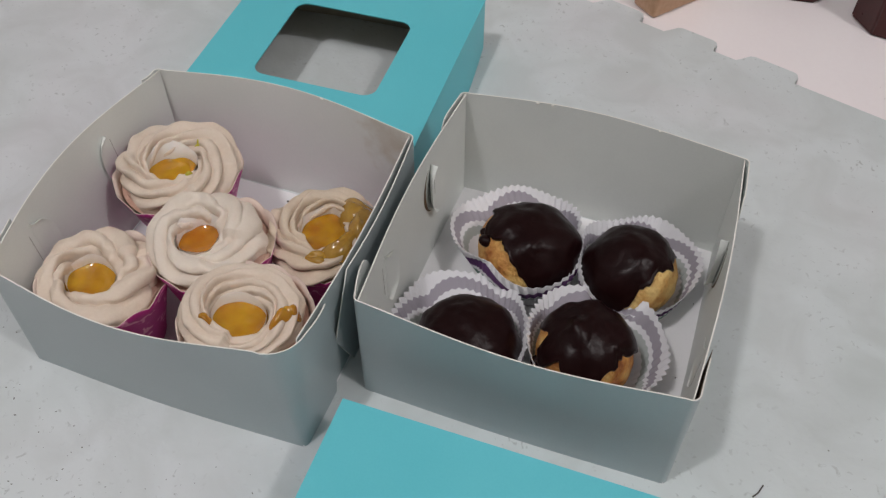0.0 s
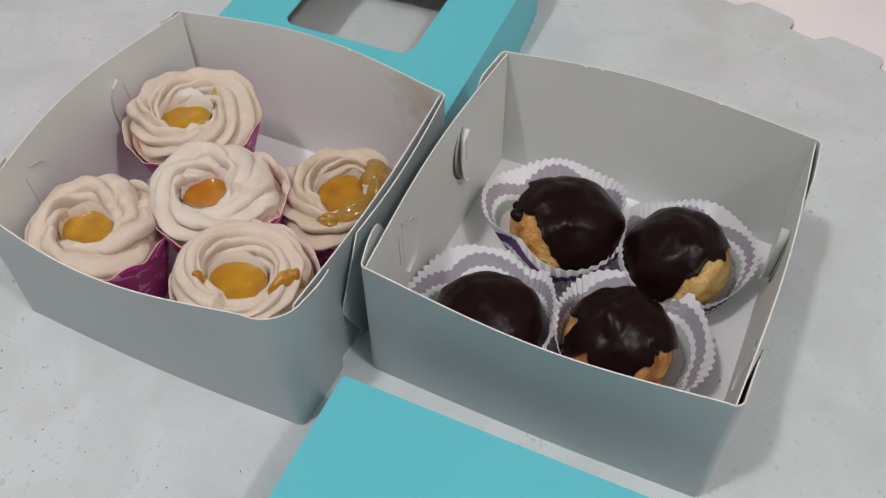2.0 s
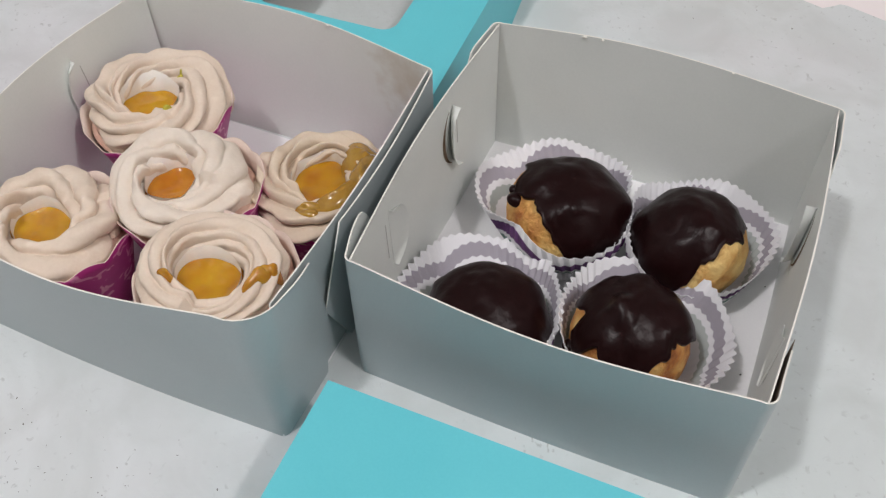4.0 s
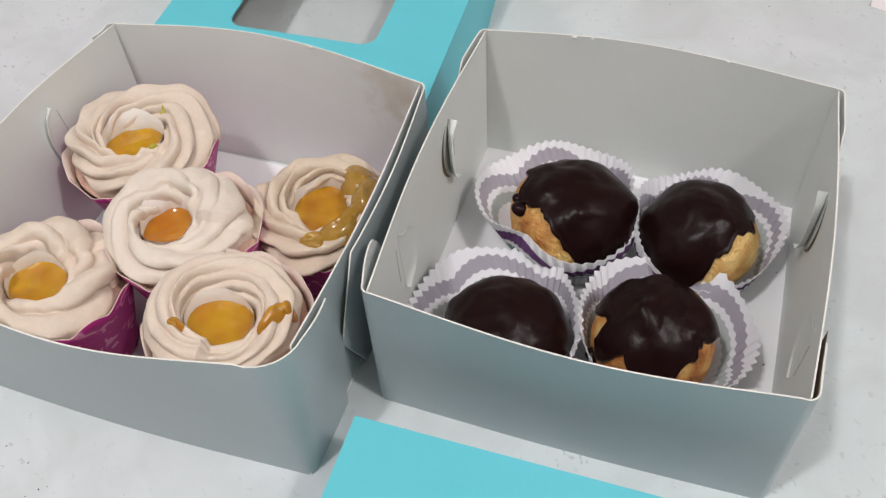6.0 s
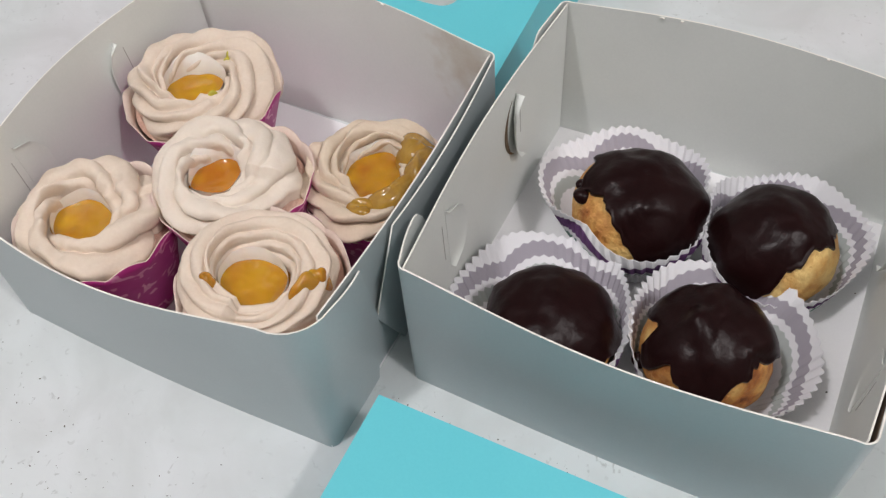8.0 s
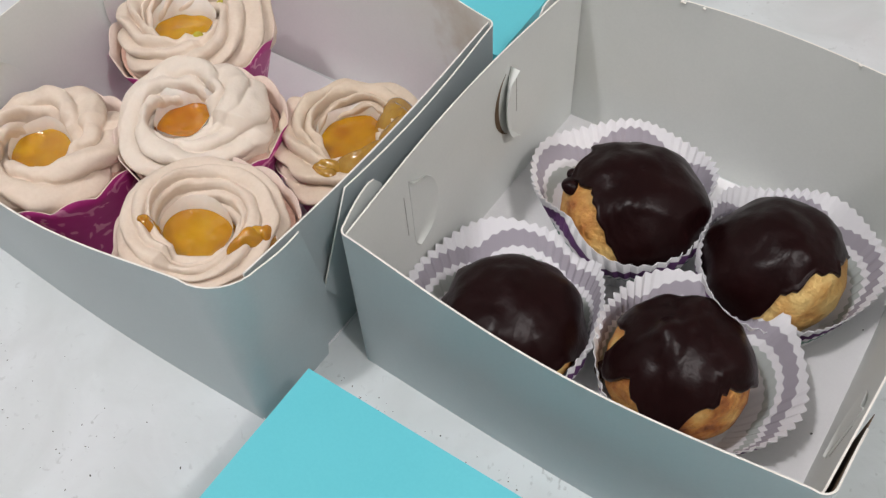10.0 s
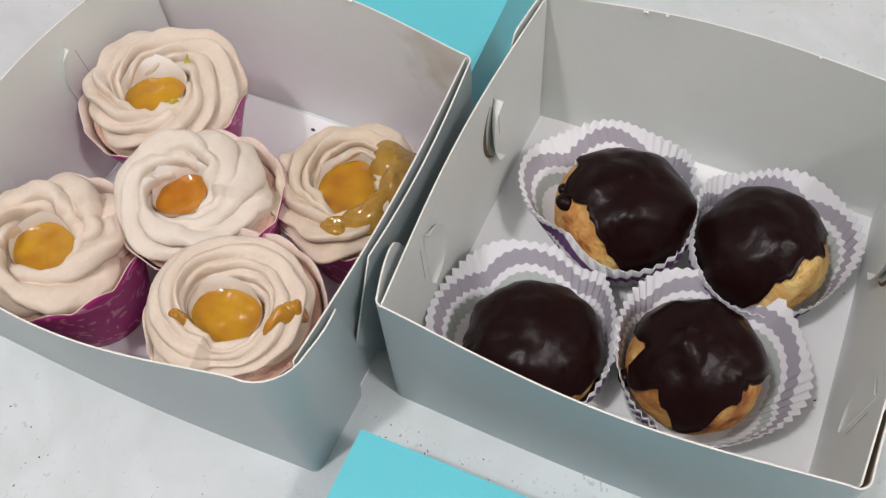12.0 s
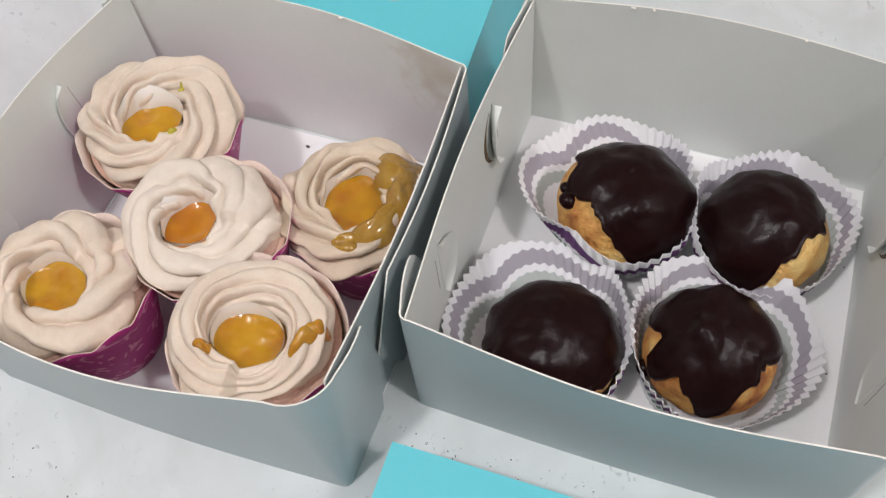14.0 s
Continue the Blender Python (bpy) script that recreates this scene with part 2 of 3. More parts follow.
def sheet(P, thick, closed=False, faces=(0, 0, 0), uv=False):
    """A bent sheet of the given thickness over a grid of points (rows up, columns along). faces: the slots of the two sides and the edge."""
    P = np.asarray(P, float)
    nv, nu = P.shape[:2]
    if closed:
        du = np.roll(P, -1, 1) - np.roll(P, 1, 1)
    else:
        du = np.gradient(P, axis=1)
    dv = np.gradient(P, axis=0)
    nrm = np.cross(du, dv)
    nrm /= np.maximum(np.linalg.norm(nrm, axis=2, keepdims=True), 1e-12)
    bm = bmesh.new()
    lay = bm.loops.layers.uv.new("map") if uv else None
    A = [[bm.verts.new(P[j, i] + nrm[j, i] * thick / 2) for i in range(nu)] for j in range(nv)]
    B = [[bm.verts.new(P[j, i] - nrm[j, i] * thick / 2) for i in range(nu)] for j in range(nv)]
    cols = nu if closed else nu - 1

    def quad(vs, slot, at):
        f = bm.faces.new(vs)
        f.material_index = slot
        if lay:
            for lp, (i, j) in zip(f.loops, at):
                lp[lay].uv = (i / cols, j / (nv - 1))
    for j in range(nv - 1):
        for i in range(cols):
            k = (i + 1) % nu
            at = [(i, j), (i + 1, j), (i + 1, j + 1), (i, j + 1)]
            quad([A[j][i], A[j][k], A[j + 1][k], A[j + 1][i]], faces[0], at)
            quad([B[j][i], B[j + 1][i], B[j + 1][k], B[j][k]], faces[1], [at[0], at[3], at[2], at[1]])
    if not closed:
        A = [[bm.verts.new(v.co) for v in row] for row in A]
        B = [[bm.verts.new(v.co) for v in row] for row in B]
    for i in range(cols):
        k = (i + 1) % nu
        quad([A[nv - 1][i], A[nv - 1][k], B[nv - 1][k], B[nv - 1][i]], faces[2], [(i, nv - 1)] * 4)
        quad([A[0][i], B[0][i], B[0][k], A[0][k]], faces[2], [(i, 0)] * 4)
    if not closed:
        for j in range(nv - 1):
            quad([A[j][0], A[j + 1][0], B[j + 1][0], B[j][0]], faces[2], [(0, j)] * 4)
            quad([A[j][-1], B[j][-1], B[j + 1][-1], A[j + 1][-1]], faces[2], [(nu - 1, j)] * 4)
    loose = [v for v in bm.verts if not v.link_faces]
    bmesh.ops.delete(bm, geom=loose, context="VERTS")
    return bm


def slab(outline, z0, z1, bm=None):
    """A prism over an outline in the plan."""
    bm = bm or bmesh.new()
    lo = [bm.verts.new((x, y, z0)) for x, y in outline]
    hi = [bm.verts.new((x, y, z1)) for x, y in outline]
    bm.faces.new(hi)
    bm.faces.new(lo[::-1])
    for i in range(len(lo)):
        k = (i + 1) % len(lo)
        bm.faces.new((lo[i], lo[k], hi[k], hi[i]))
    return bm


# ---- room ----
FLOOR_Z = -0.011
structure("floor", block(-2.2, -2.4, FLOOR_Z - 0.1, 2.2, 2.2, FLOOR_Z), TILE, "pale pinkish white glossy tiled floor", "floor")
structure("wall_north", block(-2.3, 2.2, FLOOR_Z - 0.1, 2.3, 2.3, 2.8), PLASTER, "plain off-white painted wall", "wall")
# unseen; dark in place of the person who blocks light from the south
structure("wall_south", block(-2.3, -2.5, FLOOR_Z - 0.1, 2.3, -2.4, 2.8), PLASTER_SHADE, "unseen wall, kept dark to cut the light from the south", "wall")
structure("wall_east", block(2.2, -2.4, FLOOR_Z - 0.1, 2.3, 2.2, 2.8), PLASTER, "plain off-white painted wall", "wall")
structure("wall_west", block(-2.3, -2.4, FLOOR_Z - 0.1, -2.2, 2.2, 2.8), PLASTER, "plain off-white painted wall", "wall")
structure("ceiling", block(-2.3, -2.5, 2.7, 2.3, 2.3, 2.8), PLASTER, "plain white painted ceiling", "ceiling")
for at in (LAMP, LAMP_2):
    lamp = thing("ceiling_lamp", pose(at.x, at.y, 2.7), "white pendant lamp hanging from the ceiling", "lamp", "ceiling lamps")
    disc = bmesh.new()
    bmesh.ops.create_cone(disc, cap_ends=True, segments=48, radius1=0.05, radius2=0.055, depth=0.03, matrix=Matrix.Translation((0, 0, -0.015)))
    part("ceiling_rose", disc, LAMP_WHITE, lamp)
    cord = bmesh.new()
    bmesh.ops.create_cone(cord, cap_ends=True, segments=12, radius1=0.004, radius2=0.004, depth=0.11, matrix=Matrix.Translation((0, 0, -0.085)))
    part("cord", cord, LAMP_WHITE, lamp)


# ---- foam mat ----
def foam_mat():
    c, s = math.cos(radians(-16.0)), math.sin(radians(-16.0))
    tabs = [(-0.62 + 0.058 * k, 0.036) for k in range(11)] + [(0.0153, 0.0405)] + [(0.145 + 0.058 * k, 0.038) for k in range(6)]
    tabs = [t for t in tabs if t[0] < -0.035 or t[0] > 0]
    pts = [(-0.75, -0.62), (0.52, -0.62), (0.52, 0.0)]
    for s0, w in sorted(tabs, reverse=True):
        h = 0.0135
        for a, b in ((w, 0.0), (w + 0.0008, h * 0.7), (w - 0.0012, h * 0.95), (w - 0.004, h), (0.009, h), (0.005, h * 0.9), (0.002, h * 0.55), (0.0, 0.0)):
            pts.append((s0 + a, b))
    pts.append((-0.75, 0.0))
    bm = slab([(0.124 + c * x - s * y, 0.3335 + s * x + c * y) for x, y in pts], FLOOR_Z, 0.0)
    edges = [e for e in bm.edges if all(abs(v.co.z) < 1e-6 for v in e.verts)]
    bmesh.ops.bevel(bm, geom=edges, offset=0.0012, segments=2, affect="EDGES")
    ob = new("foam_mat", mesh_of("foam_mat", bm, FOAM, False))
    return tagged(ob, "worn off-white foam play mat with interlocking edge tabs on the floor", "mat")


foam_mat()


# ---- cake boxes ----
H, T = 0.075, 0.0006


def bowed(s, v, bow):
    return bow * math.sin(math.pi * s) ** 1.1 * (0.22 + 0.78 * v) if 0 < s < 1 else 0.0


def end_wall(sign, w, d, bow, sides, rets, gaps, corner, pointed=False):
    """Front (sign -1) or back (+1) wall with its two folded return flaps. corner: the fold's radius at the rim, left and right."""
    n, m, nv = 12, 28, 12
    P = []
    for j in range(nv + 1):
        v = j / nv
        row = []
        for half, top_r in ((-1, corner[0]), (1, corner[1])):
            r = 0.003 + (top_r - 0.003) * v
            ret, gap = (rets[0], gaps[0]) if half < 0 else (rets[1], gaps[1])
            pts = []
            for k in range(n + 1):
                q = 1 - k / n
                back = r + q * (ret * (1 - (0.3 * abs(v - 0.5) if pointed else 0)) - r)
                s_along = back / d
                x = half * (w / 2 + 0.0012 + bowed(s_along, v, sides[0 if half < 0 else 1]) + gap * (0.2 + 0.8 * v) * math.sin(math.pi * min(1, q * 0.9)))
                top = H if q < 0.6 or pointed else H * (1 - 0.45 * ((q - 0.6) / 0.4) ** 2)
                pts.append((x, sign * (d / 2 - back), v * top))
            for k in range(1, 8):
                a = k / 8 * math.pi / 2
                pts.append((half * (w / 2 + 0.0012 + bowed(r / d, v, sides[0 if half < 0 else 1]) * (1 - k / 8) - r * (1 - math.cos(a))), sign * (d / 2 - r * (1 - math.sin(a))), v * H))
            if half == -1:
                row += pts
                r2 = 0.003 + (corner[1] - 0.003) * v
                for k in range(m + 1):
                    q = k / m
                    x = -w / 2 + r + q * (w - r - r2)
                    row.append((x, sign * (d / 2 + bowed(q, v, bow)), v * H * (1 + 0.004 * math.sin(7 * q))))
            else:
                row += pts[::-1]
        P.append(row)
    return P


def cake_box(m, label, w, d, bow, corners, back, flaps, taper, nicks):
    box = thing("cake_box", m, label, "box", "open cake boxes")
    part("base_panel", block(-w / 2, -d / 2, 0.0002, w / 2, d / 2, 0.0012), LINER_BASE, box, smooth=False)
    part("front_wall", sheet(end_wall(-1, w, d, bow[0], bow[2:], flaps[0], flaps[2], corners, flaps[3]), T, faces=(0, 1, 2)), [CARD_OUT, CARD, CARD_EDGE], box)
    part("back_wall", sheet(end_wall(1, w, d, bow[1], bow[2:], flaps[1], flaps[5], (0.003, 0.003), flaps[3]), T, faces=(0, 1, 2)), [back, CARD_OUT, CARD_EDGE], box)
    for half, b in ((-1, bow[2]), (1, bow[3])):
        def inner(y, z):
            return half * (w / 2 - 0.0012 + bowed(min(1, max(0, (y + d / 2) / d)), z / H, b))
        P = [[(inner(y, z), y, z) for y in np.linspace(-d / 2 + 0.001 + 0.9 * (corners[0 if half < 0 else 1] - 0.003) * z / H, d / 2 - 0.001, 37)] for z in np.linspace(0.0012, H - 0.0003, 13)]
        wall = part("side_wall", sheet(P, T, faces=(0, 1, 2) if half < 0 else (1, 0, 2)), [CARD, CARD_OUT, CARD_EDGE], box)
        for y0, flip, wide, bend in ((-0.040, 1, 0.013, 0.0022 if half < 0 else 0.0010), (0.026, -1, 0.009, flaps[4])):
            # half-moon lock tab bent a little out of the wall, and its slit
            grid = []
            for v in np.linspace(0, 1, 13):
                z = 0.032 + 0.033 * v
                wid = wide * math.sqrt(max(0.0, 1 - (2 * v - 1) ** 2)) + 0.0003
                grid.append([(inner(y0 + flip * wid * q, z) - half * (0.0004 + bend * q * q), y0 + flip * wid * q, z) for q in np.linspace(0, 1, 8)])
            part("lock_tab", sheet(grid, 0.00025), CARD, wall)
            # the slot that the bent tab leaves open along its curved edge: shade and cut card as one brown sheet
            grid = []
            for v in np.linspace(0.04, 0.96, 15):
                z = 0.032 + 0.033 * v
                wid = wide * math.sqrt(max(0.0, 1 - (2 * v - 1) ** 2)) - 0.0002
                gape = (0.0026 if flip < 0 else 0.0007) * math.sin(math.pi * v) * (1.3 - 0.6 * v) * min(1.0, bend / 0.003)
                grid.append([(inner(y0 + flip * (wid + gape * q), z) - half * 0.00045, y0 + flip * (wid + gape * q), z) for q in np.linspace(0, 1, 4)])
            if bend > 0.0035:
                part("slot", sheet(grid, 0.0001), KRAFT_SHADED, wall, "brown sheet for the shaded slot beside the bent tab")
            y1 = y0 - flip * 0.0035
            grid = [[(inner(y1 + e, z) - half * 0.0004, y1 + e, z) for e in (-0.00014, 0.00014)] for z in np.linspace(0.040, 0.060, 5)]
            part("slit", sheet(grid, 0.0001), CRACK, wall, "narrow dark cut in the card")
    if not flaps[3]:
        # the kraft brown and the shade in the folded flap's open pocket at one corner, put in as a sheet
        P = []
        for z in np.linspace(0.02, H - 0.0012, 7):
            P.append([(w / 2 + 0.0006 + bowed(e / d, z / H, bow[3]), -d / 2 + e, z) for e in np.linspace(0.0035, 0.029, 10)])
        part("pocket_shade", sheet(P, 0.0002), KRAFT_SHADED, box, "brown sheet for the kraft and shade behind the folded flap")
    for x, k in nicks:
        # small torn nicks standing on the back rim
        q = (x + w / 2) / w
        grid = [[(x + 0.004 * k * (u - 0.5), d / 2 + bowed(q, 1, bow[1]) - 0.0004 - 0.0012 * t, H - 0.0002 + 0.0008 * k * t * math.sin(3.0 * u)) for u in np.linspace(0, 1, 5)] for t in (0, 0.5, 1)]
        part("torn_nick", sheet(grid, 0.0003), CARD_EDGE, box, "tiny torn paper fibre on the rim")
    for ob in box.children_recursive:
        # one side of the box stands a little deeper than the other
        for v in ob.data.vertices:
            v.co.y *= 1 - taper * v.co.x / (w / 2)
    return box


cake_box(pose(-0.0910, 0.0356, 0, 0, 0, -0.2), "open white card cake box holding five frosted cupcakes", 0.152, 0.1500, (0.009, 0.011, 0.012, 0.003), (0.004, 0.016), CARD_STAINED, ((0.034, 0.040), (0.014, 0.111), (-0.0004, 0.0008), True, 0.0030, (-0.0010, 0.0012)), 0.008, [(0.02, 0.4)])
cake_box(pose(0.0758, 0.0760, 0, 0, 0, 0), "open white card cake box holding four chocolate cream puffs", 0.152, 0.150, (0.006, 0.008, 0.004, 0.003), (0.003, 0.004), CARD, ((0.034, 0.034), (0.034, 0.034), (0.0026, -0.0004), False, 0.0042, (0.0003, 0.0)), 0.0, [(-0.036, 0.45), (-0.028, 0.25), (0.030, 0.25)])


# ---- lids ----
def rounded_rect(hx, hy, r, n=6):
    pts = []
    for cx, cy, a0 in ((hx - r, hy - r, 0), (-hx + r, hy - r, 90), (-hx + r, -hy + r, 180), (hx - r, -hy + r, 270)):
        for k in range(n + 1):
            a = radians(a0 + 90 * k / n)
            pts.append((cx + r * math.cos(a), cy + r * math.sin(a)))
    return pts


def lid(m, label):
    w, h = 0.155, 0.039
    ob = thing("box_lid", m, label, "lid", "turquoise window lids")
    bm = bmesh.new()
    hole = rounded_rect(0.040, 0.038, 0.008)
    # the corner rays of the outline run exactly to the corners
    outer = []
    for (x, y), q in zip(hole, range(len(hole))):
        i, j = divmod(q, 7)
        sx, sy = ((1, 1), (-1, 1), (-1, -1), (1, -1))[i]
        f = j / 6
        if i % 2 == 0:
            a = (w / 2, w / 2 * (0.5 + f)) if f <= 0.5 else (w / 2 * (1.5 - f), w / 2)
        else:
            a = (w / 2 * (0.5 + f), w / 2) if f <= 0.5 else (w / 2, w / 2 * (1.5 - f))
        outer.append((sx * a[0], sy * a[1]))
    n = len(hole)
    rows = [[bm.verts.new((x, y, z)) for x, y in pts] for pts, z in ((outer, h), (hole, h), (hole, h - 0.0008), (outer, h - 0.0008))]
    for r in range(4):
        for i in range(n):
            k = (i + 1) % n
            a, b = rows[r], rows[(r + 1) % 4]
            f = bm.faces.new((a[i], a[k], b[k], b[i]))
            f.material_index = 1 if r == 2 else 0
    part("top_panel", bm, [TEAL, KRAFT], ob, "turquoise panel with a rounded square window cut out", False)
    for k in range(4):
        P = []
        for j in range(7):
            v = j / 6
            P.append([((s - 0.5) * (w - 0.0008), w / 2 - 0.0004 + 0.0045 * (1 - v) * math.sin(math.pi * s), h * v * 0.998) for s in np.linspace(0, 1, 17)])
        side = part("side_flap", sheet(P, 0.0007, faces=(1, 0, 0)), [TEAL, KRAFT], ob)
        side.matrix_local = pose(0, 0, 0, 0, 0, 90 * k)
    return ob


lid(pose(0.082, -0.1048, 0, 0, 0, 0.6), "turquoise card box lid with a square window lying on the mat")
lid(pose(-0.1048, 0.2040, 0, 0, 0, 2.2), "turquoise card box lid with a square window lying on the mat")


# ---- cream puffs ----
def baking_cup(foot, rim, wide, seed, neighbours, ball):
    """A fluted cup that stands under its puff and leans open towards rim; neighbours press its wall upright."""
    rng = random.Random(seed)
    P = []
    flutes, nv = 56, 14
    nu = flutes * 8
    ph = [rng.uniform(0, 6.28) for _ in range(4)]
    lean = Vector((rim[0] - foot[0], rim[1] - foot[1]))
    press = [math.atan2(y - rim[1], x - rim[0]) for x, y in neighbours]
    for j in range(nv + 1):
        v = j / nv
        row = []
        for i in range(nu):
            a = 2 * math.pi * i / nu
            near = min(1.0, sum(math.exp(-(math.remainder(a - p, 2 * math.pi) / 0.68) ** 2) for p in press))
            lump = 1 + 0.025 * math.sin(2 * a + ph[0]) + 0.025 * math.sin(3 * a + ph[1]) + 0.02 * math.sin(5 * a + ph[2])
            edge = wide * lump * (1 - 0.05 * near)
            # the wall rises first where it is pressed and spreads early where it lies open
            r = 0.0225 + (edge - 0.0225) * v ** (0.85 + 0.5 * near)
            tooth = 1 - 2 * abs(((flutes * a + 0.8 * math.sin(3 * a + ph[3]) + 0.5 * math.sin(7 * a + ph[0])) / (2 * math.pi)) % 1.0 * 2 - 1)
            depth = (0.0003 + 0.0006 * v) * (0.75 + 0.35 * math.sin(4 * a + ph[2]))
            r += depth * tooth
            tall = 0.0200 + 0.0080 * near + 0.0012 * math.sin(2 * a + ph[1]) + 0.0010 * math.sin(5 * a + ph[2])
            z = 0.0006 + tall * v ** (1.15 - 0.2 * near) + 0.0004 * v * tooth
            x, y = lean.x * v + r * math.cos(a), lean.y * v + r * math.sin(a)
            # the wall goes round its puff, never through it
            br, bz, bf = ball
            q = (z - 0.0004 - bz) / (br * bf)
            clear = (br * math.sqrt(1 - q * q) if abs(q) < 1 else 0.0) + 0.0011 + depth * tooth
            k = max(1.0, clear / math.hypot(x, y))
            row.append((x * k, y * k, z))
        P.append(row)
    cup = thing("paper_baking_cup", pose(foot[0], foot[1], 0.0012), "fluted white paper baking cup printed with purple and green scallops", "baking cup", "baking cups in the box")
    part("fluted_wall", sheet(P, 0.00022, True, (1, 0, 0), True), [CUP_IN, CUP_OUT], cup, smooth=False)
    d = bmesh.new()
    bmesh.ops.create_cone(d, cap_ends=True, segments=40, radius1=0.0222, radius2=0.0222, depth=0.0003, matrix=Matrix.Translation((0, 0, 0.0004)))
    part("cup_base", d, CUP_IN, cup, smooth=False)
    return cup


def ball_point(a, e, r, flat, seed):
    d = Vector((math.cos(a) * math.cos(e), math.sin(a) * math.cos(e), math.sin(e)))
    q = d * 2.2 + Vector((seed * 3.1, seed, 0))
    k = 1 + 0.045 * noise.noise(q) + 0.012 * noise.noise(q * 2.4)
    p = d * r * k
    return Vector((p.x, p.y, p.z * flat))


def cream_puff(m, r, zc, flat, bare, seed, label, drips):
    """A choux ball with a chocolate cap. bare: pairs of degrees, round the ball and up it, that the rim of the cap runs through."""
    puff = thing("cream_puff", m, label, "cream puff", "chocolate cream puffs")
    nu, nv = 72, 36

    def grid(lo_of, grow):
        bm = bmesh.new()
        rows = []
        for j in range(nv):
            row = []
            for i in range(nu):
                a = 2 * math.pi * i / nu
                lo = lo_of(a)
                e = lo + (math.pi / 2 - lo) * j / nv
                p = ball_point(a, e, r + grow(j / nv, a, e), flat, seed)
                row.append(bm.verts.new((p.x, p.y, max(0.0012, p.z + zc))))
            rows.append(row)
        top = bm.verts.new(ball_point(0, math.pi / 2, r + grow(1, 0, math.pi / 2), flat, seed) + Vector((0, 0, zc)))
        for j in range(nv - 1):
            for i in range(nu):
                k = (i + 1) % nu
                bm.faces.new((rows[j][i], rows[j][k], rows[j + 1][k], rows[j + 1][i]))
        for i in range(nu):
            bm.faces.new((rows[-1][i], rows[-1][(i + 1) % nu], top))
        return bm, rows
    bun, rows = grid(lambda a: -1.15, lambda v, a, e: 0.0008 * min(1.0, max(0.0, 0.7 - e)) * noise.noise(Vector((math.cos(a) * 4, math.sin(a) * 4, e * 4 + seed))))
    bun.faces.new(rows[0][::-1])
    part("choux_bun", bun, {2: CHOUX_PALE, 4: CHOUX_BROWN}.get(seed, CHOUX), puff, {2: "pale golden baked choux pastry", 4: "browned choux pastry"}.get(seed, "golden baked choux pastry"))

    def edge(a):
        # the rim of the glaze rises and falls between the given angles
        turn = math.degrees(a) % 360
        marks = sorted((az % 360, el) for az, el in bare)
        marks = [(marks[-1][0] - 360, marks[-1][1])] + marks + [(marks[0][0] + 360, marks[0][1])]
        for (a0, e0), (a1, e1) in zip(marks, marks[1:]):
            if a0 <= turn <= a1:
                k = (turn - a0) / max(1e-6, a1 - a0)
                lo = e0 + (e1 - e0) * k * k * (3 - 2 * k)
        return radians(lo) + 0.16 * noise.noise(Vector((math.cos(a) * 2.6, math.sin(a) * 2.6, seed))) + 0.13 * noise.noise(Vector((math.cos(a) * 7, math.sin(a) * 7, seed + 4)))

    def coat(v, a, e):
        lip = 1 - math.exp(-v * 16)
        bead = 0.0010 * math.exp(-((v - 0.06) / 0.05) ** 2)
        x, y = math.cos(a) * math.cos(e), math.sin(a) * math.cos(e)
        rough = 0.0034 if seed == 4 else 0.0016
        t = 0.0014 * lip + bead + lip * (rough * noise.noise(Vector((x * 2.4, y * 2.4, seed * 2.0 + math.sin(e)))) + 0.0005 * noise.noise(Vector((x * 6, y * 6, seed * 3.0 + 2 * math.sin(e)))))
        if seed == 1:
            # a pin-hole near the crown and a shelf where the glaze ran twice, low on the open side
            t -= 0.0010 * math.exp(-((x - 0.05) ** 2 + (y - 0.04) ** 2) / 0.0014)
            t -= 0.0010 * lip * math.tanh((0.45 * x - 0.89 * y - 0.66 + 0.08 * math.sin(5 * x)) / 0.04)
        if seed == 2:
            t -= 0.0005 * lip * math.tanh((-0.1 * x - 0.98 * y - 0.42 + 0.06 * math.sin(6 * x)) / 0.04) * math.exp(-((x + 0.15) / 0.35) ** 2)
        if seed == 3:
            t += 0.0012 * lip * math.exp(-((x + 0.55) ** 2 + (y + 0.25) ** 2) / 0.05)
        if seed == 4:
            t += 0.0026 * math.exp(-((x + 0.22) ** 2 + (y + 0.18) ** 2) / 0.035) - 0.0020 * math.exp(-((x + 0.16) ** 2 + (y - 0.10) ** 2) / 0.012) + 0.0016 * math.exp(-((x - 0.25) ** 2 + (y - 0.1) ** 2) / 0.05)
        return max(t, 0.0012 * lip) - 0.0004
    cap, rows = grid(edge, coat)
    part("chocolate_glaze", cap, CHOCOLATE, puff, "glossy dark chocolate glaze")
    for a, e, size in drips:
        bm = bmesh.new()
        bmesh.ops.create_icosphere(bm, subdivisions=3, radius=size)
        at = ball_point(radians(a), radians(e), r + 0.0002, flat, seed) + Vector((0, 0, zc))
        for v in bm.verts:
            v.co = Vector((v.co.x * 1.15, v.co.y * 1.1, v.co.z * 0.85)) * (1 + 0.12 * noise.noise(v.co * 400)) + at
        part("chocolate_drip", bm, CHOCOLATE, puff, "rounded bead of chocolate at the edge of the glaze")
    return puff


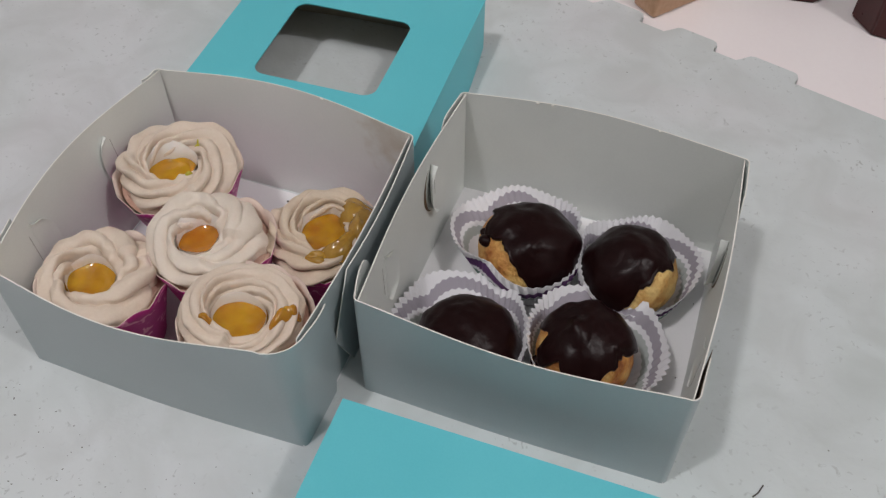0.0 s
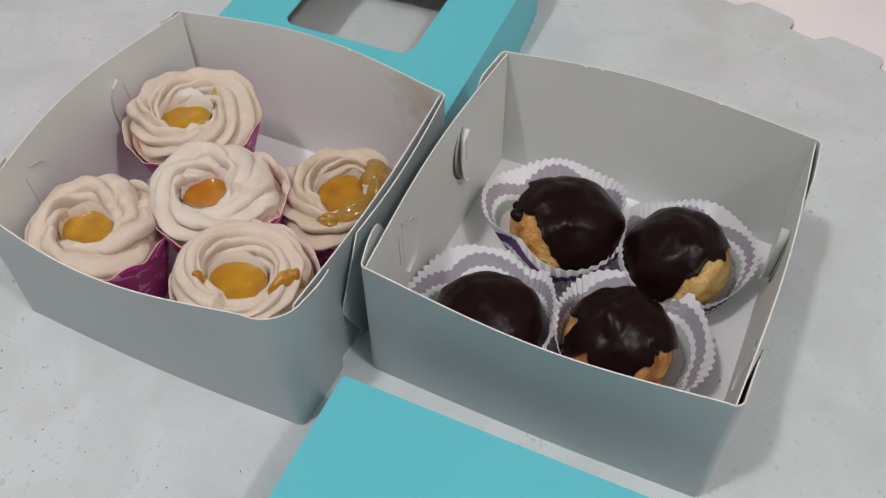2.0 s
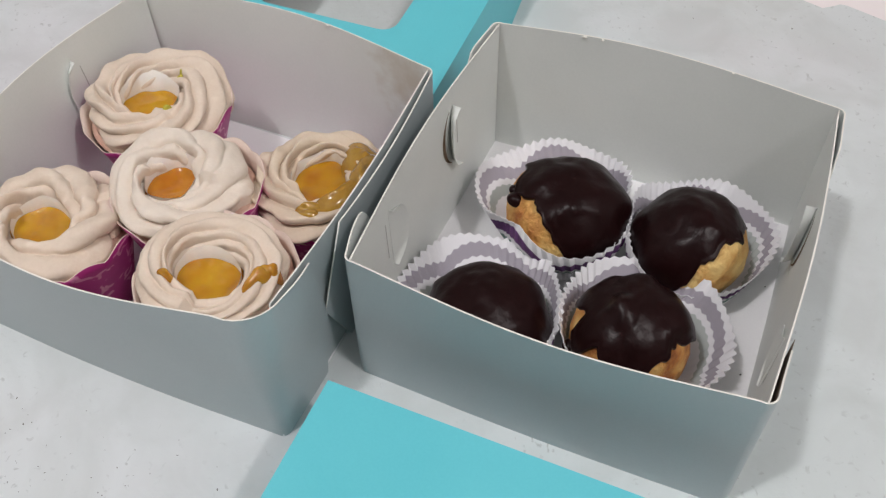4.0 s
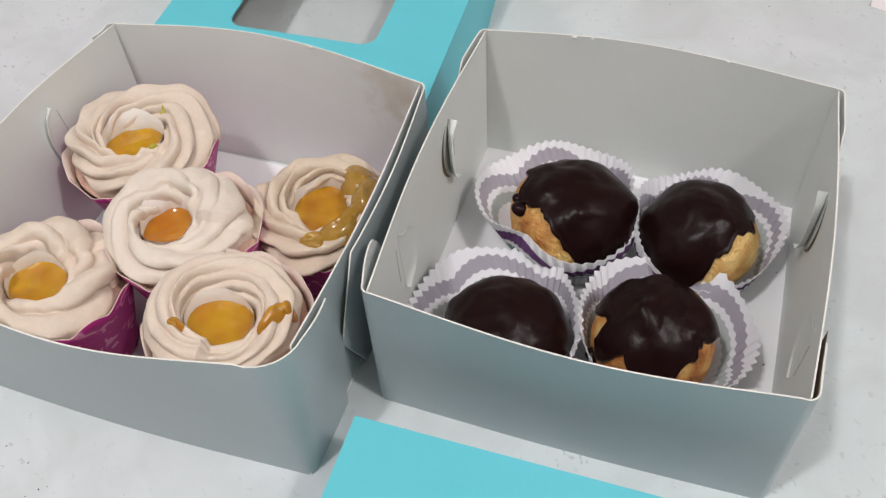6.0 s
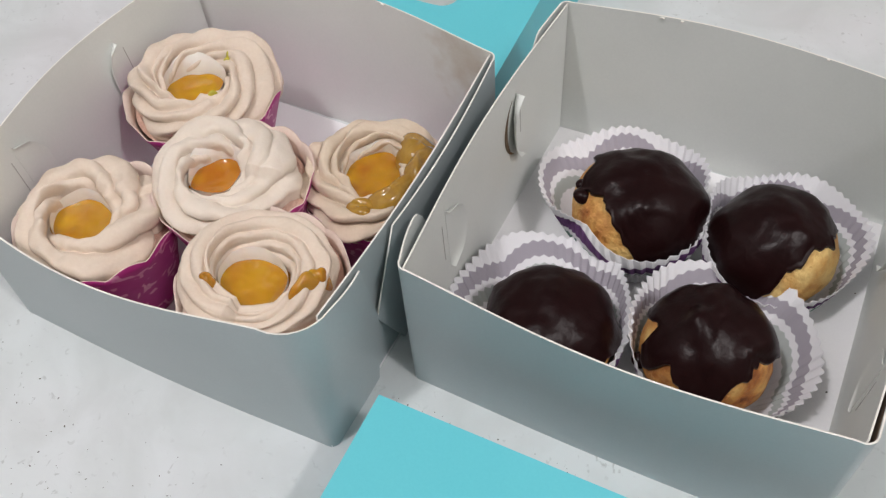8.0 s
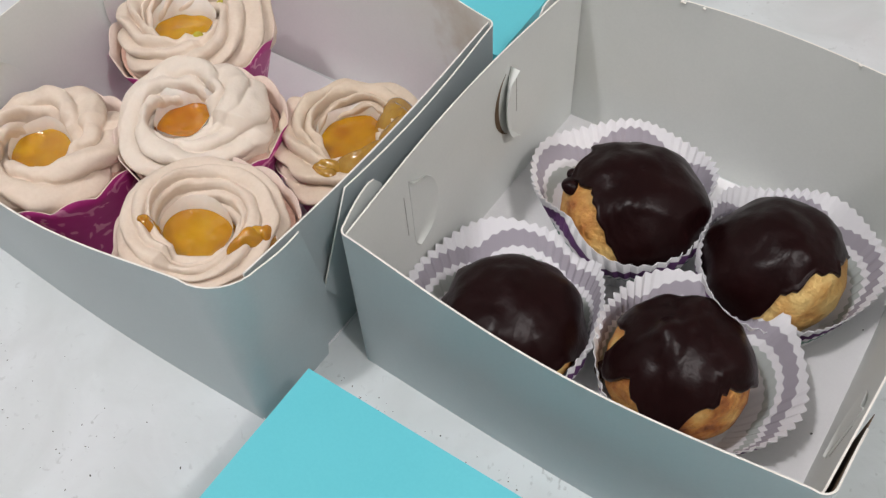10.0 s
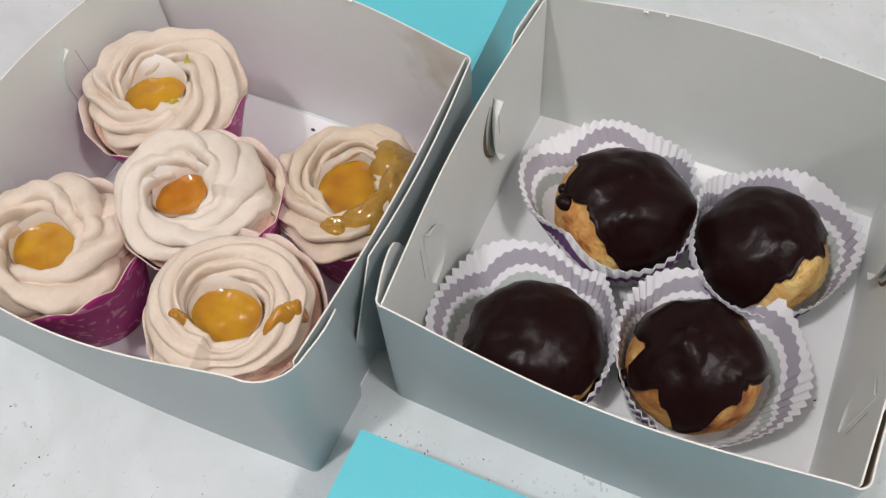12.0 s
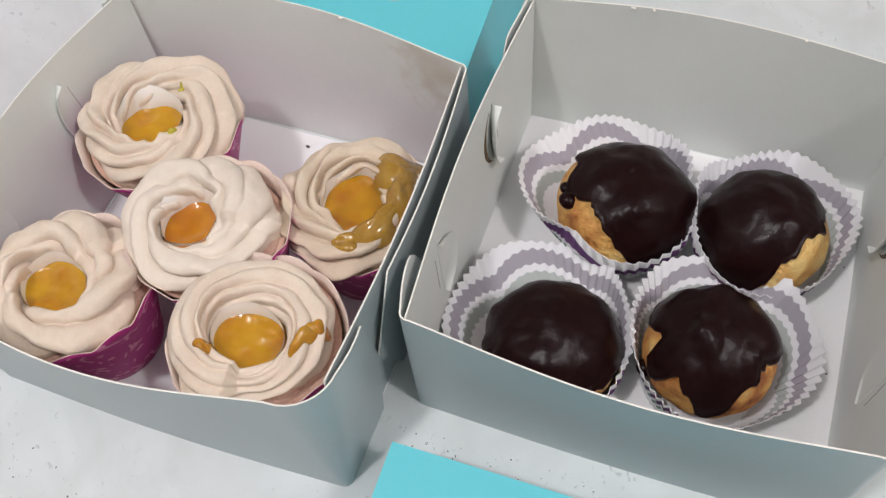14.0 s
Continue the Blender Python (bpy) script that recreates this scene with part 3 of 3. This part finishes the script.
# foot of the puff, middle and radius of its cup's rim, the ball, where its crust is bare
PUFFS = [
    ((0.0546, 0.0992), (0.0452, 0.1095), 0.0350, 0.0268, 0.0205, 0.81, 1, "dark chocolate glazed choux puff, golden crust bare at its side"),
    ((0.1105, 0.1018), (0.1125, 0.1115), 0.0332, 0.0246, 0.0208, 0.90, 2, "dark chocolate glazed choux puff, broad pale crust bare at its side"),
    ((0.0444, 0.0297), (0.0372, 0.0398), 0.0358, 0.0250, 0.0205, 0.88, 3, "dark chocolate glazed choux puff almost wholly covered"),
    ((0.1000, 0.0443), (0.1032, 0.0524), 0.0356, 0.0240, 0.0230, 0.96, 4, "lumpy dark chocolate glazed choux puff, brown crust bare at its foot"),
]
NEXT_TO = {1: (2, 3), 2: (1,), 3: (4,), 4: (2, 3)}
GLAZE = {
    1: [(70, -24), (110, 2), (140, 22), (165, 32), (185, 38), (205, 34), (225, 46), (248, 46), (266, 34), (280, 12), (298, -16), (320, -28), (30, -28)],
    2: [(60, -20), (42, 2), (22, 26), (0, 39), (335, 45), (310, 43), (292, 34), (278, 0), (262, -24), (180, -28)],
    3: [(60, -28), (10, -14), (345, 14), (320, 18), (300, -10), (250, -30), (222, -16), (210, 16), (198, -16), (130, -28)],
    4: [(60, -20), (15, 2), (355, 28), (330, 34), (305, 26), (288, 2), (275, -16), (260, 14), (245, 28), (228, 2), (212, 16), (198, 32), (180, 14), (120, -20)],
}
for foot, rim, wide, r, zc, flat, seed, label in PUFFS:
    baking_cup(foot, rim, wide, seed, [PUFFS[k - 1][1] for k in NEXT_TO[seed]], (r + 0.0012, zc, flat))
    cream_puff(pose(foot[0], foot[1], 0.0016), r, zc, flat, GLAZE[seed], seed, label, {1: [(-152, 31, 0.0034), (-168, 29, 0.0024)], 4: [(-150, -8, 0.003)]}.get(seed, []))


# ---- cupcakes ----
def cupcake(m, seed, label, rim=0.032, outer=0.031, height=0.046, folds=7, wind=4.0, fold=0.0026, high=0.012, step=0.002, pool=1.17, level=0.0006, cream=None, filling=None, start=0.0, flow=1.0, hole=0.0125, film=False, case_up=-0.0022, shift=(0.0, 0.0), off=(0.0, 0.0), lumps=0.0009, white=0.62, spills=()):
    """rim and height: of the paper case and the cake; outer, hole, high: of the cream; shift and off: where the well and the cream's edge sit on the cake."""
    rng = random.Random(seed)
    cake = thing("cupcake", m, label, "cupcake", "frosted cupcakes")
    P = []
    nu, nv = 120, 10
    ph = rng.uniform(0, 6.28)
    for j in range(nv + 1):
        v = j / nv
        row = []
        for i in range(nu):
            a = 2 * math.pi * i / nu
            lip = (0.0034 * abs(math.sin(6 * a + ph)) + 0.0012 * math.sin(2 * a + ph)) * max(0, v - 0.6) / 0.4
            r = 0.0205 + (rim - 0.0205) * v ** 1.1 + 0.0006 * max(0.0, (v - 0.6) / 0.4) + 0.0008 * math.sin(3 * a + ph) * v + 0.0005 * math.sin(12 * a + 2 * ph) * max(0, v - 0.6)
            row.append((r * math.cos(a), r * math.sin(a), 0.0005 + (height + case_up) * v + lip))
        P.append(row)
    part("paper_case", sheet(P, 0.0004, True, (1, 0, 0)), [CUP_WHITE, MAGENTA], cake, "magenta printed paper case with a scalloped rim")
    bm = bmesh.new()
    bmesh.ops.create_cone(bm, cap_ends=True, segments=48, radius1=0.0185, radius2=rim - 0.0042, depth=height - 0.005, matrix=Matrix.Translation((0, 0, (height - 0.005) / 2 + 0.001)))
    bmesh.ops.subdivide_edges(bm, edges=[e for e in bm.edges if e.calc_length() > 0.01], cuts=5, use_grid_fill=True)
    bmesh.ops.create_icosphere(bm, subdivisions=4, radius=1, matrix=Matrix.Translation((0, 0, height - 0.006)) @ Matrix.Diagonal((rim - 0.0022, rim - 0.0022, 0.003, 1)))
    for v in bm.verts:
        if v.co.z > height - 0.006:
            v.co.z += 0.0012 * noise.noise(v.co * 260)
    part("sponge", bm, SPONGE, cake)
    # piped rosette: ridges from a star nozzle wind out of the well, with sharp creases between them
    nu, nv = 360, 112
    crest = hole + 0.33 * (outer - hole)
    amps = [rng.uniform(0.55, 1.3) for _ in range(folds)]

    def skin(a, f, ridged):
        g = max(0.0, min(1.0, (f + 0.3) / (math.pi + 0.3)))
        c, s = math.cos(a), math.sin(a)
        wob = noise.noise(Vector((c * 1.3, s * 1.3, seed * 3.1)))
        bend = 0.30 * noise.noise(Vector((c * 1.6, s * 1.6, seed + 0.7 * f))) + 0.07 * noise.noise(Vector((c * 4, s * 4, seed + 1.5 * f)))
        turn = folds * flow * (a - start) / (2 * math.pi) + wind * g + bend
        p = (turn % 1.0) ** 1.3
        lift = amps[int(turn // 1) % folds] * (0.9 + 0.4 * noise.noise(Vector((c * 2.5, s * 2.5, seed * 7 + f))))
        ridge = 1 - abs(2 * p - 1) ** 3.2 + 0.06 * math.cos(4 * math.pi * p)
        out = fold * (lift * ridge - 0.6) * min(1.0, max(0.25, (f + 0.1) / 0.8)) * (1 + 0.45 * max(0.0, min(1.0, (f - 1.8) / 1.0))) * ridged
        seam = (flow * (a - start) / (2 * math.pi)) % 1.0
        out += step * ((seam if seam < 0.975 else 0.975 * (1 - seam) / 0.025) - 0.5) * min(1, max(0, (f - 0.3) / 0.8)) * ridged
        if f < math.pi / 2:
            wide, tall = crest - hole * (1.0 + 0.10 * wob + 0.07 * math.sin(2 * a + ph)), high + 0.0012 * wob
        else:
            wide, tall = outer * (1 + 0.05 * wob) - crest, (high + 0.0012 * wob) * (1.0 if f < math.pi else 0.8)
        tall *= 1 - 0.26 * max(0.0, math.cos(a + 1.3))
        n = (-math.cos(f), math.sin(f))
        z = height - 0.0005 + math.copysign(abs(math.sin(f)) ** 0.9, math.sin(f)) * tall + n[1] * out
        r = crest - math.cos(f) * wide + n[0] * out
        r = min(r, max(rim - 0.0012 + 1.8 * max(0.0, z - height - case_up), outer * 0.8))
        k = 1 - g
        co = Vector((off[0] + (shift[0] - off[0]) * k + r * c, off[1] + (shift[1] - off[1]) * k + r * s, z))
        co += Vector((0.6, 0.6, 1)) * (lumps * noise.noise(co * 62 + Vector((seed * 5, 0, 0))))
        co.z += 0.0004 * noise.noise(co * 230)
        return co

    def swept(lows, highs, n, count, ridged, inward):
        own = bmesh.new()
        rows = []
        for j in range(n):
            row = []
            for i in range(count):
                a = 2 * math.pi * i / count
                f = lows + (highs(a) - lows) * j / (n - 1)
                co = skin(a, f, ridged)
                row.append(own.verts.new(co + Vector((-math.cos(a) * math.cos(f) * inward, -math.sin(a) * math.cos(f) * inward, inward * math.sin(f)))))
            rows.append(row)
        for j in range(n - 1):
            for i in range(count):
                k = (i + 1) % count
                own.faces.new((rows[j][i], rows[j + 1][i], rows[j + 1][k], rows[j][k]))
        return own
    bm = swept(-0.5, lambda a: math.pi + 0.5, nv, nu, 1.0, 0.0)
    bmesh.ops.recalc_face_normals(bm, faces=bm.faces)
    if sum(f.normal.z for f in bm.faces) < 0:
        bmesh.ops.reverse_faces(bm, faces=bm.faces)
    tree = BVHTree.FromBMesh(bm)
    part("frosting", bm, cream or CREAM, cake, "pale pinkish piped buttercream rosette")
    # white cream lining the well, thicker on one side
    bed = swept(-0.4, lambda a: white * (0.75 + 0.35 * math.cos(a - 2.2) + 0.12 * math.sin(3 * a + ph)), 14, 120, 0.0, 0.0007)
    part("cream_bed", bed, CREAM_IN, cake, "white cream lining the custard well")
    bm = bmesh.new()
    bmesh.ops.create_icosphere(bm, subdivisions=5, radius=1)
    for v in bm.verts:
        a = math.atan2(v.co.y, v.co.x)
        k = hole * (pool + 0.05 * math.sin(2 * a + ph) + 0.04 * math.sin(3 * a - ph) + 0.03 * math.sin(5 * a + ph))
        rho = math.hypot(v.co.x, v.co.y)
        # the wet surface climbs a little at the wall of the well
        z = height + level + 0.0016 * rho ** 3 + 0.0006 * noise.noise(v.co * 1.8 + Vector((seed, 0, 0))) - (0.002 if v.co.z < -0.02 else 0.0)
        v.co = Vector((shift[0] + v.co.x * k, shift[1] + v.co.y * k, z))
    part("custard", bm, filling or CUSTARD, cake, "glossy orange yellow custard")
    for x, y, rx, ry, turn, thick in spills:
        # custard that has run over the cream and lies on its folds
        bm = bmesh.new()
        rows = []
        for j in range(9):
            q = j / 8
            row = []
            for i in range(32):
                a = 2 * math.pi * i / 32
                k = q * (1 + 0.2 * math.sin(2 * a + x * 900) + 0.16 * math.sin(3 * a + y * 700))
                u, w = rx * k * math.cos(a), ry * k * math.sin(a)
                px, py = x + u * math.cos(turn) - w * math.sin(turn), y + u * math.sin(turn) + w * math.cos(turn)
                hit = tree.ray_cast(Vector((px, py, 0.2)), Vector((0, 0, -1)))[0]
                row.append([px, py, hit.z if hit else height + 0.002])
            rows.append(row)
        Z = np.array(rows)[:, :, 2]
        for _ in range(9):
            Z[1:-1] = 0.4 * Z[1:-1] + 0.15 * (Z[2:] + Z[:-2] + np.roll(Z, 1, 1)[1:-1] + np.roll(Z, -1, 1)[1:-1])
            Z[-1] = 0.5 * Z[-1] + 0.25 * (np.roll(Z[-1], 1) + np.roll(Z[-1], -1))
            Z[0] = Z[1].mean()
        rows = [[bm.verts.new((p[0], p[1], Z[j, i] + thick * (1 - (j / 8) ** 4) - 0.0006 * (j / 8))) for i, p in enumerate(row)] for j, row in enumerate(rows)]
        for j in range(8):
            for i in range(32):
                k = (i + 1) % 32
                vs = (rows[j][i], rows[j][k], rows[j + 1][k], rows[j + 1][i])
                bm.faces.new(vs)
        bmesh.ops.remove_doubles(bm, verts=rows[0], dist=1e-6)
        part("custard_drip", bm, CUSTARD_THIN if film else ZEST if seed == 1 else CUSTARD, cake, "stray glossy custard on the cream")
    return cake


CUPCAKES = [
    ((-0.1345, 0.0665, 0.0012), 1, "cupcake with swirled buttercream, bright custard and a magenta case", dict(start=-0.5, flow=1.0, hole=0.0124, outer=0.0312, height=0.0482, high=0.0125, shift=(-0.0008, -0.0046), off=(0.0016, 0.0014), rim=0.0334, folds=8, wind=5.2, fold=0.0042, white=0.85, spills=[(0.007, 0.0125, 0.0012, 0.0018, 0, 0.0012), (0.0125, -0.0070, 0.0024, 0.0016, 0.4, 0.0016)])),
    ((-0.0912, 0.0264, 0.0012), 2, "cupcake with pale swirled buttercream and a deep custard well", dict(start=0.1, flow=-1.0, hole=0.0104, outer=0.0284, height=0.0488, shift=(-0.0062, -0.0020), off=(-0.0030, 0.0), case_up=-0.0005, rim=0.0314, folds=5, wind=3.6, fold=0.0036, step=0.0040, cream=CREAM_PALE, filling=CUSTARD_DEEP, white=0.85)),
    ((-0.1318, -0.0110, 0.0012), 3, "cupcake with smooth folded buttercream round a custard well", dict(start=0.9, flow=-1.0, hole=0.0122, outer=0.0288, height=0.0444, high=0.0125, shift=(-0.0050, -0.0032), off=(-0.0016, -0.0014), case_up=0.0005, rim=0.0312, folds=5, wind=2.6, fold=0.0052, step=0.0034, white=0.5)),
    ((-0.0530, -0.0095, 0.0012), 4, "cupcake with ridged buttercream and a stray drop of custard", dict(start=-1.35, step=0.0052, flow=1.0, hole=0.0122, outer=0.0292, height=0.0510, high=0.0125, shift=(-0.0006, -0.0052), off=(-0.0006, 0.0), rim=0.0314, folds=4, wind=5.8, fold=0.0038, pool=1.17, white=0.5, spills=[(0.0195, -0.0005, 0.0034, 0.0058, -0.4, 0.0024), (0.0225, 0.0050, 0.0034, 0.0036, 0.3, 0.0022), (-0.0105, -0.0138, 0.0042, 0.0028, 0.2, 0.0022)])),
    ((-0.0430, 0.0560, 0.0012), 5, "cupcake with dented buttercream and custard spilled over its edge", dict(start=0.3, flow=1.0, hole=0.0128, outer=0.0286, height=0.0400, high=0.0115, shift=(-0.0003, 0.0000), rim=0.0300, folds=5, wind=5.2, fold=0.0040, lumps=0.0020, pool=1.12, level=0.0012, film=True, cream=CREAM_TAN, white=0.7, spills=[(0.0125, 0.0165, 0.0115, 0.0095, -0.5, 0.0034), (0.0185, 0.0050, 0.0080, 0.0125, 0.1, 0.0036), (0.0135, -0.0095, 0.0115, 0.0080, 0.7, 0.0036), (0.0055, -0.0205, 0.0062, 0.0045, 0.2, 0.0022)])),
]
for place, seed, label, options in CUPCAKES:
    cupcake(pose(*place), seed, label, **options)


# ---- beyond the mat ----
def leg_block():
    c = math.atan2(0.79, 0.61)
    ob = thing("furniture_leg", pose(0.074, 0.372, FLOOR_Z, 0, 0, math.degrees(c)), "brown wooden furniture leg standing on the pale floor", "furniture leg")
    part("post", block(0, 0, 0, 0.056, 0.024, 0.42, 0.003), WOOD, ob)
    return ob


leg_block()
for x, y, r, turn in ((0.243, 0.435, 0.032, 14), (0.171, 0.457, 0.027, 30)):
    ob = thing("stool_leg", pose(x, y, FLOOR_Z, 0, 0, turn), "dark maroon eight-sided lacquered stool leg on the floor", "stool leg", "maroon stool legs")
    bm = bmesh.new()
    bmesh.ops.create_cone(bm, cap_ends=True, segments=8, radius1=r, radius2=r * 0.9, depth=0.40, matrix=Matrix.Translation((0, 0, 0.20)))
    bmesh.ops.bevel(bm, geom=bm.edges[:], offset=0.0015, segments=2, affect="EDGES")
    part("shaft", bm, MAROON, ob, smooth=False)


# ---- crumbs and hairs on the mat ----
def crumbs():
    rng = random.Random(11)
    bm = bmesh.new()
    spots = []
    for cx, cy, sx, sy, n in ((-0.22, -0.08, 0.07, 0.05, 420), (-0.10, -0.10, 0.05, 0.03, 110), (0.014, -0.014, 0.010, 0.006, 50), (0.085, -0.012, 0.045, 0.005, 60), (0.25, 0.06, 0.05, 0.10, 26), (0.16, 0.27, 0.10, 0.05, 18), (-0.26, 0.12, 0.06, 0.10, 24)):
        spots += [(rng.gauss(cx, sx), rng.gauss(cy, sy)) for _ in range(n)]
    for x, y in spots:
        if (-0.185 < x < -0.005 and -0.052 < y < 0.12) or (-0.01 < x < 0.165 and -0.009 < y < 0.165) or (0 < x < 0.165 and y < -0.025):
            continue
        r = 0.00011 + 0.00024 * rng.random() ** 3
        a = rng.uniform(0, 3.14)
        bmesh.ops.create_icosphere(bm, subdivisions=1, radius=1, matrix=pose(x, y, r * 0.25, 0, 0, math.degrees(a)) @ Matrix.Diagonal((r * rng.uniform(1, 2.6), r, r * 0.5, 1)))
    for x, y, z, r in ((-0.0930, 0.1033, 0.0014, 0.0009), (-0.0880, 0.1010, 0.0014, 0.0004), (0.1465, 0.060, 0.0014, 0.0004), (0.012, 0.080, 0.0014, 0.0004), (0.147, 0.110, 0.0014, 0.0003)):
        # a few crumbs that fell on the floors of the boxes
        bmesh.ops.create_icosphere(bm, subdivisions=2, radius=1, matrix=pose(x, y, z + r * 0.3, 0, 0, 4000 * x) @ Matrix.Diagonal((r * 1.3, r * 0.8, r * 0.5, 1)))
    return tagged(new("crumbs", mesh_of("crumbs", bm, DARK)), "tiny dark crumbs and specks scattered over the mat", "crumbs", "", "stuff")


crumbs()


def hair(points, thick):
    cu = bpy.data.curves.new("hair", "CURVE")
    cu.dimensions, cu.bevel_depth, cu.bevel_resolution = "3D", thick, 2
    sp = cu.splines.new("NURBS")
    sp.points.add(len(points) - 1)
    for p, co in zip(sp.points, points):
        p.co = (*co, 1)
    sp.use_endpoint_u, sp.order_u = True, 3
    cu.materials.append(DARK)
    return tagged(new("hair", cu), "short dark hair lying on the foam mat", "hair", "hairs on the mat")


hair([(0.1925, 0.0085, 0.0004), (0.1945, 0.0105, 0.0007), (0.1955, 0.0135, 0.0005), (0.1965, 0.0160, 0.0004)], 0.00035)
hair([(0.1180, -0.0095, 0.0003), (0.1205, -0.0085, 0.0006), (0.1225, -0.0100, 0.0005), (0.1235, -0.0120, 0.0003)], 0.00022)
